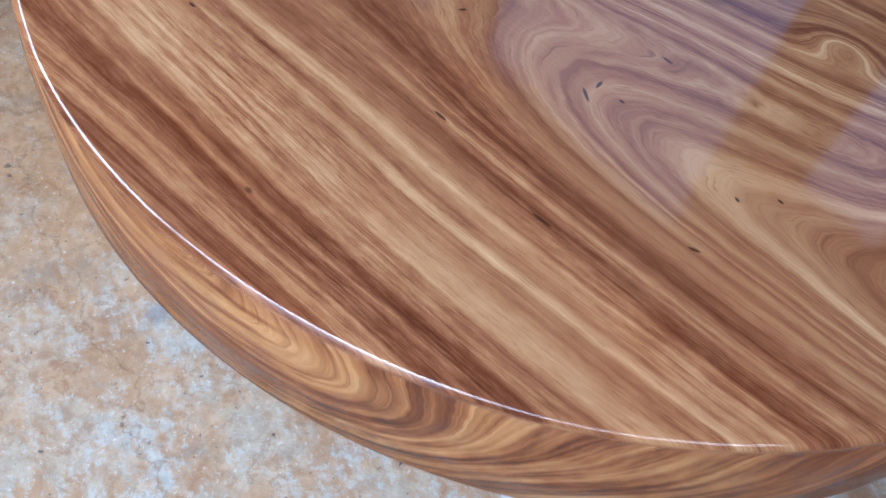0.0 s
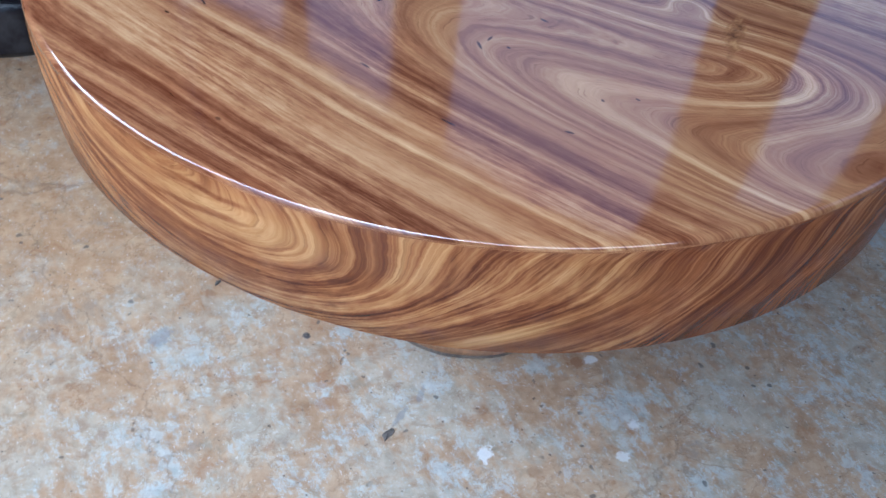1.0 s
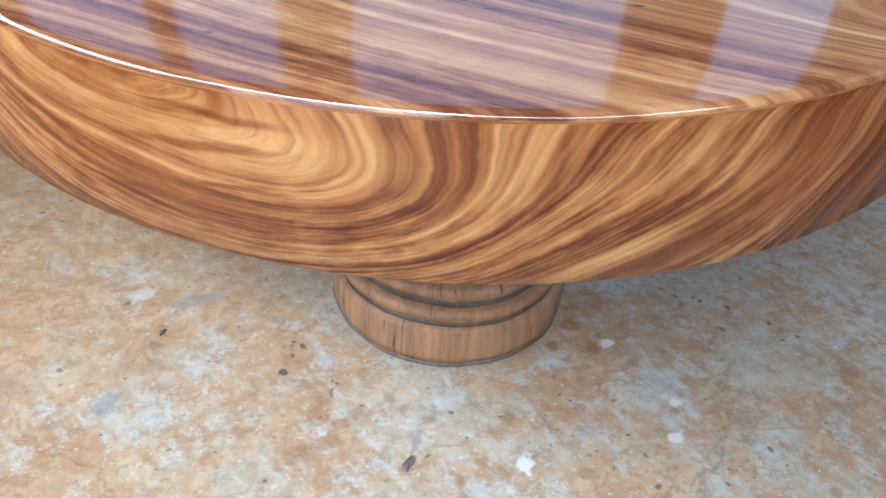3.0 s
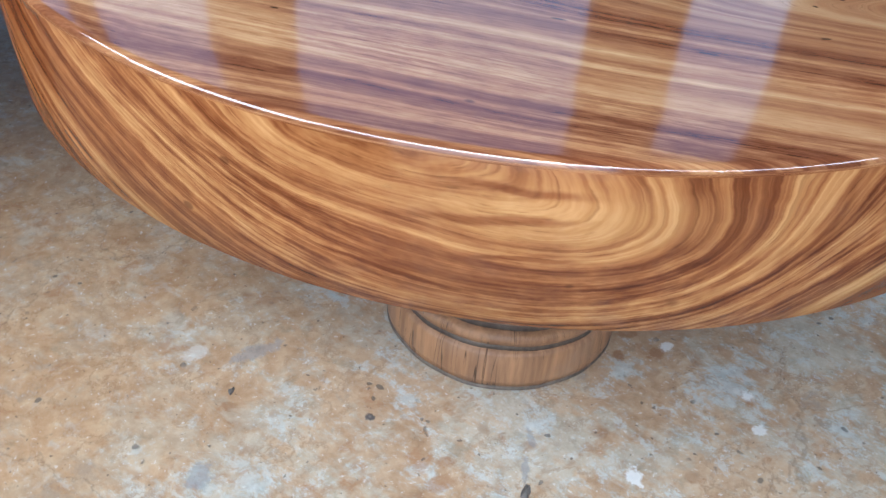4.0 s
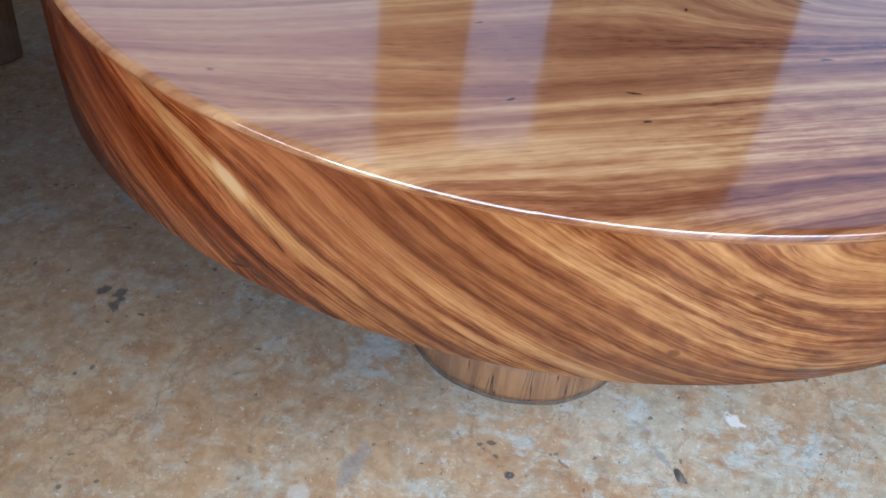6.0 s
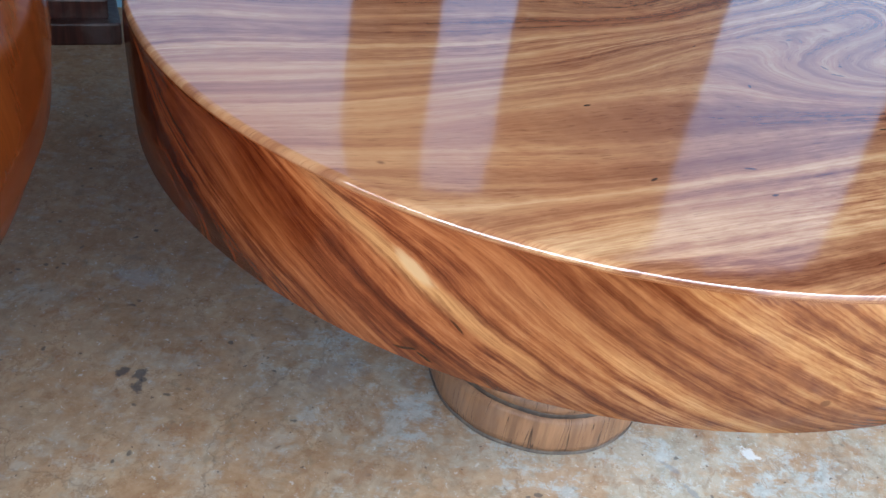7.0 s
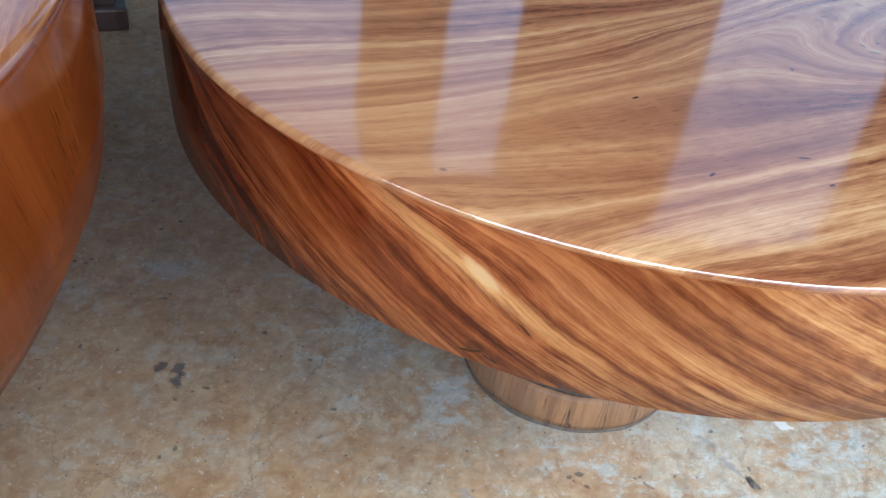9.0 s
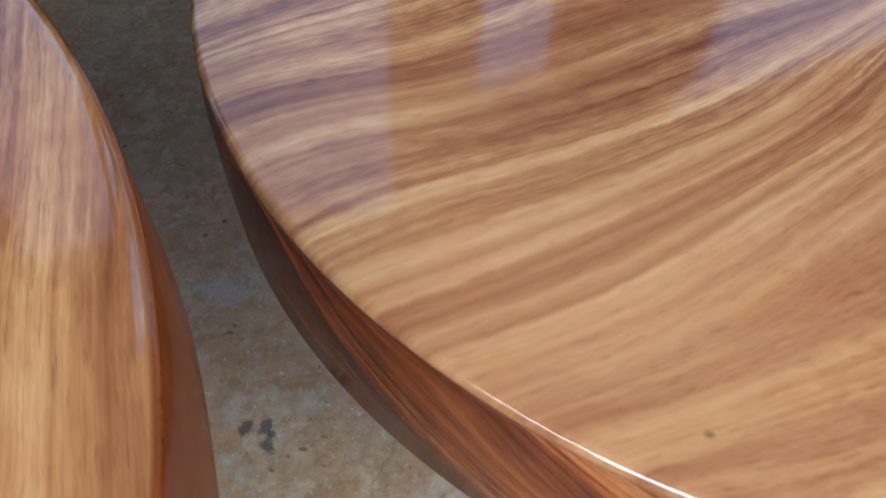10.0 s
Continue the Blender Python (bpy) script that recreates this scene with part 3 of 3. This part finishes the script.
bark = aged_wood("dry_bark", (0.20, 0.175, 0.155), (0.075, 0.065, 0.058), 0.8, False)
post_wood = aged_wood("brown_post_wood", (0.16, 0.085, 0.04), (0.06, 0.03, 0.016), 0.6, False)
blue_paint = plain("light_blue_wall_paint", (0.30, 0.52, 0.70), 0.6, 4.0, 0.15)
clay = plain("grey_clay_brick", (0.13, 0.13, 0.11), 0.85, 30.0, 0.3)
white_plastic = plain("dusty_white_plastic", (0.62, 0.62, 0.60), 0.5, 20.0, 0.15)
earth = plain("bare_earth", (0.24, 0.19, 0.13), 0.95, 1.2, 0.3)

# ---- ground, floor, porch ----
bm = bmesh.new()
bmesh.ops.create_grid(bm, x_segments=24, y_segments=24, size=300)
ground = finish(bm, "ground", earth, at=pose(0, 0, -0.03))
tagged(ground, "bare brown earth yard round the porch", "ground", kind="structure")
bm = bmesh.new()
box(bm, -3.2, 3.2, -2.8, 3.4, -0.2, 0.0)
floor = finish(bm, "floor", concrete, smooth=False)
tagged(floor, "worn ochre painted concrete floor with pale scuffed patches", "floor", kind="structure")

U = pose(0, 0, 0, 0, 0, 45)  # porch axes: x into the depth, y along the front


def porch_box(name, x0, x1, y0, y1, z0, z1, material, label, category, bevel=0.0):
    bm = bmesh.new()
    box(bm, x0, x1, y0, y1, z0, z1, bevel)
    ob = finish(bm, name, material, smooth=False, at=U.copy())
    return tagged(ob, label, category, kind="structure")


def post(x0, x1, y0, y1, z1):
    bm = bmesh.new()
    box(bm, x0, x1, y0, y1, 0, z1, 0.008)
    ob = finish(bm, "post", post_wood, smooth=False)
    return tagged(ob, "brown sawn timber porch post on the concrete floor", "post", "porch posts", "structure")


HEAD = 1.48
post(0.168, 0.312, 1.60, 1.74, HEAD)
post(0.685, 0.80, 1.085, 1.20, HEAD)
post(-0.10, -0.04, 1.83, 1.89, HEAD)
porch_box("wall_lintel", 1.34, 1.44, -0.62, 2.0, HEAD, 2.3, post_wood, "brown boarded wall above the porch openings", "wall")
porch_box("wall_front", 1.34, 1.44, -2.6, -1.02, -0.02, 2.3, post_wood, "brown boarded porch wall beside the opening", "wall")
# the next nine walls and parapets are unseen, added to block and shape light
porch_box("added_wall_west", 0.40, 1.335, 2.0, 2.12, -0.02, 2.3, dark_wood, "unseen dark stained boarded wall, added to hold back side light", "wall")
porch_box("added_wall_east", 0.51, 1.34, -1.27, -1.15, -0.02, 2.3, dark_wood, "unseen dark stained boarded wall, added to hold back side light", "wall")
porch_box("added_parapet_corner", -0.62, -0.50, 0.38, 1.995, -0.02, 0.95, post_wood, "unseen brown boarded parapet, added to block low front light", "wall")
porch_box("added_parapet_return", -0.62, -0.50, -1.145, -0.48, -0.02, 1.20, post_wood, "unseen brown boarded parapet, added to block low front light", "wall")
porch_box("added_wall_eaves", -0.62, -0.50, -1.145, 1.995, 1.80, 2.30, post_wood, "unseen brown boarded wall, added to bound the front sky gap", "wall")
porch_box("added_parapet_side", -0.62, 0.395, 2.0, 2.12, -0.02, 1.40, post_wood, "unseen brown boarded parapet, added to block low side light", "wall")
porch_box("added_wall_side_top", -0.62, 0.395, 2.0, 2.12, 1.70, 2.30, post_wood, "unseen brown boarded wall, added to narrow the side sky gap", "wall")
porch_box("added_parapet_end", -0.62, 0.505, -1.27, -1.15, -0.02, 1.20, post_wood, "unseen brown boarded parapet, added to block low side light", "wall")
porch_box("added_wall_end_top", -0.62, 0.505, -1.27, -1.15, 1.50, 2.30, post_wood, "unseen brown boarded wall, added to narrow the side sky gap", "wall")
# the ceiling's reach over the front is assumed, to cut overhead sky light
porch_box("ceiling", -0.70, 2.20, -2.6, 2.12, 2.3, 2.36, post_wood, "brown boarded porch ceiling", "ceiling")
porch_box("wall_low", 1.86, 1.98, -2.6, 2.0, -0.02, 0.78, blue_paint, "low wall painted light blue", "wall")
bm = bmesh.new()
box(bm, 0, 0.83, 0, 0.03, 0.62, HEAD + 0.15, 0.004)
shutter = finish(bm, "shutter", dark_wood, smooth=False, at=pose(0.90, 0.97, 0, 0, 0, -18))
tagged(shutter, "dark stained wooden shutter hung from the lintel", "shutter", kind="structure")
porch_box("trim", 1.29, 1.325, 0.05, 0.27, 1.09, HEAD + 0.1, dark_wood, "dark stained board across the narrow opening", "trim", 0.004)


def cabinet(v0, v1):
    """A low dark cabinet with a stepped plinth; its front stands on one line."""
    cab = thing("cabinet", "low dark stained wooden cabinet with a stepped plinth", "cabinet", U.copy(), group="low cabinets")
    part("plinth", box(bmesh.new(), 1.670, 1.855, v0, v1, 0.0, 0.042, 0.004), plinth_wood, cab, "red brown plinth board", False)
    part("moulding", box(bmesh.new(), 1.690, 1.855, v0 + 0.02, v1 - 0.02, 0.042, 0.080, 0.004), plinth_wood, cab, "red brown stepped moulding", False)
    part("body", box(bmesh.new(), 1.712, 1.855, v0 + 0.04, v1 - 0.04, 0.080, 0.70, 0.003), near_black, cab, "", False)
    for k in range(2):
        w = (v1 - v0 - 0.10) / 2
        y0 = v0 + 0.045 + k * (w + 0.01)
        part("door", box(bmesh.new(), 1.700, 1.711, y0, y0 + w, 0.10, 0.68, 0.003), near_black, cab, "", False)
    return cab


cabinet(0.028, 0.60)
cabinet(0.689, 1.45)


def hollow_brick(name, at, w, h, depth, holes, radius, material, label):
    """A brick whose front is pierced by round holes right through."""
    bm = bmesh.new()
    n = 12
    cols = sorted({q[0] for q in holes})
    rows = sorted({q[1] for q in holes})
    xs = [0] + [(a + b) / 2 for a, b in zip(cols, cols[1:])] + [w]
    zs = [0] + [(a + b) / 2 for a, b in zip(rows, rows[1:])] + [h]
    for i, cx in enumerate(cols):
        for k, cz in enumerate(rows):
            x0, x1, z0, z1 = xs[i], xs[i + 1], zs[k], zs[k + 1]
            for y in (0.0, depth):
                inner, outer = [], []
                for q in range(n):
                    th = 2 * math.pi * (q + 0.5) / n
                    c, t = math.cos(th), math.sin(th)
                    inner.append(bm.verts.new((cx + radius * c, y, cz + radius * t)))
                    reach = min(((x1 if c > 0 else x0) - cx) / c if abs(c) > 1e-6 else 9, ((z1 if t > 0 else z0) - cz) / t if abs(t) > 1e-6 else 9)
                    outer.append(bm.verts.new((cx + reach * c, y, cz + reach * t)))
                if y == 0.0:
                    first = inner
                for q in range(n):
                    r = (q + 1) % n
                    bm.faces.new((inner[q], outer[q], outer[r], inner[r]))
            for q in range(n):
                r = (q + 1) % n
                bm.faces.new((first[q], first[r], inner[r], inner[q]))
    e = 0.0004
    for x0, x1, z0, z1 in ((-e, 0, -e, h + e), (w, w + e, -e, h + e), (0, w, -e, 0), (0, w, h, h + e)):
        box(bm, x0, x1, 0.001, depth - 0.001, z0, z1)
    ob = finish(bm, name, material, smooth=False, at=at)
    return tagged(ob, label, "brick")


hollow_brick(
    "hollow_brick", pose(0.098, 1.54, 0.001), 0.062, 0.062, 0.20, [(0.017, 0.017), (0.045, 0.017), (0.017, 0.045), (0.045, 0.045)], 0.0100, clay,
    "grey hollow clay brick with four round holes on the floor",
)
hollow_brick(
    "hollow_brick", pose(0.902, 0.946, 0.001, 0, 0, -4), 0.062, 0.066, 0.10, [(0.015, 0.047), (0.047, 0.047)], 0.0065, white_plastic,
    "dusty white pierced block on the concrete floor",
)

# ---- chips lying on the floor ----
for cx, cy, size, turn in ((0.185, 0.457, 0.0095, 60), (-0.034, 0.674, 0.006, 50), (0.084, 0.5945, 0.003, 0)):
    bm = bmesh.new()
    rim = []
    for i in range(9):
        th = 2 * math.pi * i / 9
        r = size * random.uniform(0.35, 1.15)
        rim.append(bm.verts.new((r * math.cos(th), 0.6 * r * math.sin(th), random.uniform(0.0, 0.25) * size)))
    tip = bm.verts.new((0.1 * size, 0, 0.5 * size))
    for i in range(9):
        bm.faces.new((rim[i], rim[(i + 1) % 9], tip))
    low = [bm.verts.new((q.co.x * 0.95, q.co.y * 0.95, -0.0)) for q in rim]
    for i in range(9):
        bm.faces.new((rim[i], low[i], low[(i + 1) % 9], rim[(i + 1) % 9]))
    bm.faces.new(low)
    chip = finish(bm, "bark_chip", bark, smooth=False, at=pose(cx, cy, 0.0005, 0, 0, turn))
    tagged(chip, "dark dry bark chip lying on the concrete floor", "wood chip", "bark chips")

# ---- round table ----
TX, TY = 0.264, 0.705
table = thing("round_table", "round coffee table with thick glossy figured wood top on turned pedestal", "table", pose(TX, TY, 0))
R, T0, T1, ER = 0.4210, 0.350, 0.460, 0.0055
prof = [(0, T1), (0.1, T1), (0.2, T1), (0.3, T1), (0.38, T1)] + [(R - ER, T1)] + arc(R - ER, T1 - ER, ER, 84, 0, 7)
prof += [(R + 0.0005, T1 - 0.03), (R - 0.0015, T1 - 0.07), (R - 0.0045, T0 + 0.003), (R - 0.0075, T0), (0.3, T0), (0.1, T0), (0, T0)]
part("tabletop", lathe(prof, 256), wood_slab, table, "thick slab of glossy golden brown figured wood")
PR = 0.128
foot = new("pedestal")
foot.parent = table
foot.matrix_basis = pose(0.015, -0.010, 0)
foot["label"] = "weathered turned wood pedestal with grooves and drying cracks"
uneven = lambda th, z: 0.0007 * math.sin(5 * th + 40 * z) + 0.0004 * math.sin(13 * th)
prof = [(0, 0.0), (PR - 0.001, 0.0), (PR + 0.0004, 0.002), (PR - 0.001, 0.0045), (0, 0.0045)]
part("foot", lathe(prof, 128, uneven), groove_wood, foot, "dark bottom edge")
prof = [(0, 0.0045), (PR - 0.003, 0.0045), (PR - 0.0005, 0.006), (PR + 0.001, 0.015), (PR, 0.046), (PR - 0.003, 0.051), (0, 0.051)]
part("base", lathe(prof, 128, uneven), pedestal_wood, foot)
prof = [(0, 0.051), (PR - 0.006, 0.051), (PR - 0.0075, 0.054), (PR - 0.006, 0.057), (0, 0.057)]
part("groove", lathe(prof, 128, uneven), groove_wood, foot, "dark turned groove")
prof = [(0, 0.057), (PR - 0.006, 0.057)] + arc(PR - 0.0105, 0.064, 0.007, -50, 60, 6) + [(PR - 0.011, 0.071), (0, 0.071)]
part("bead", lathe(prof, 128, uneven), pedestal_wood, foot)
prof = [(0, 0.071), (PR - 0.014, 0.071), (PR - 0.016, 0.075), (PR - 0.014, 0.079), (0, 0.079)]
part("groove", lathe(prof, 128, uneven), groove_wood, foot, "dark turned groove")
prof = [(0, 0.079), (PR - 0.013, 0.079)] + arc(PR - 0.018, 0.087, 0.008, -50, 70, 6) + [(PR - 0.024, 0.098), (0, 0.098)]
part("bead", lathe(prof, 128, uneven), pedestal_wood, foot)
prof = [(0, 0.098), (PR - 0.026, 0.098), (PR - 0.030, 0.13), (0.078, 0.17), (0.072, 0.21), (0.080, 0.26), (0.105, 0.32), (0.110, 0.349), (0, 0.349)]
part("column", lathe(prof, 96, uneven), pedestal_wood, foot)

# ---- second, higher table ----
table_b = thing("round_table", "taller round table with a glossy red brown wood top", "table", pose(-0.48, 1.325, 0))
R2, B0, B1 = 0.492, 0.395, 0.555
prof = [(0, B1), (0.2, B1), (0.4, B1), (R2 - 0.011, B1)] + arc(R2 - 0.011, B1 - 0.011, 0.011, 84, 0, 8)
prof += [(R2 + 0.004, B1 - 0.08), (R2, B0 + 0.04), (R2 - 0.014, B0 + 0.006), (R2 - 0.020, B0), (0.2, B0), (0, B0)]
part("tabletop", lathe(prof, 256), wood_slab_red, table_b, "thick glossy red brown wood slab with a rounded rim")
prof = [(0, 0.394), (0.12, 0.394), (0.12, 0.14), (0.14, 0.11), (0.165, 0.10), (0.178, 0.092), (0.182, 0.08), (0.184, 0.012), (0.178, 0.0), (0, 0)]
part("pedestal", lathe(prof, 96), near_black, table_b, "black stained drum pedestal")
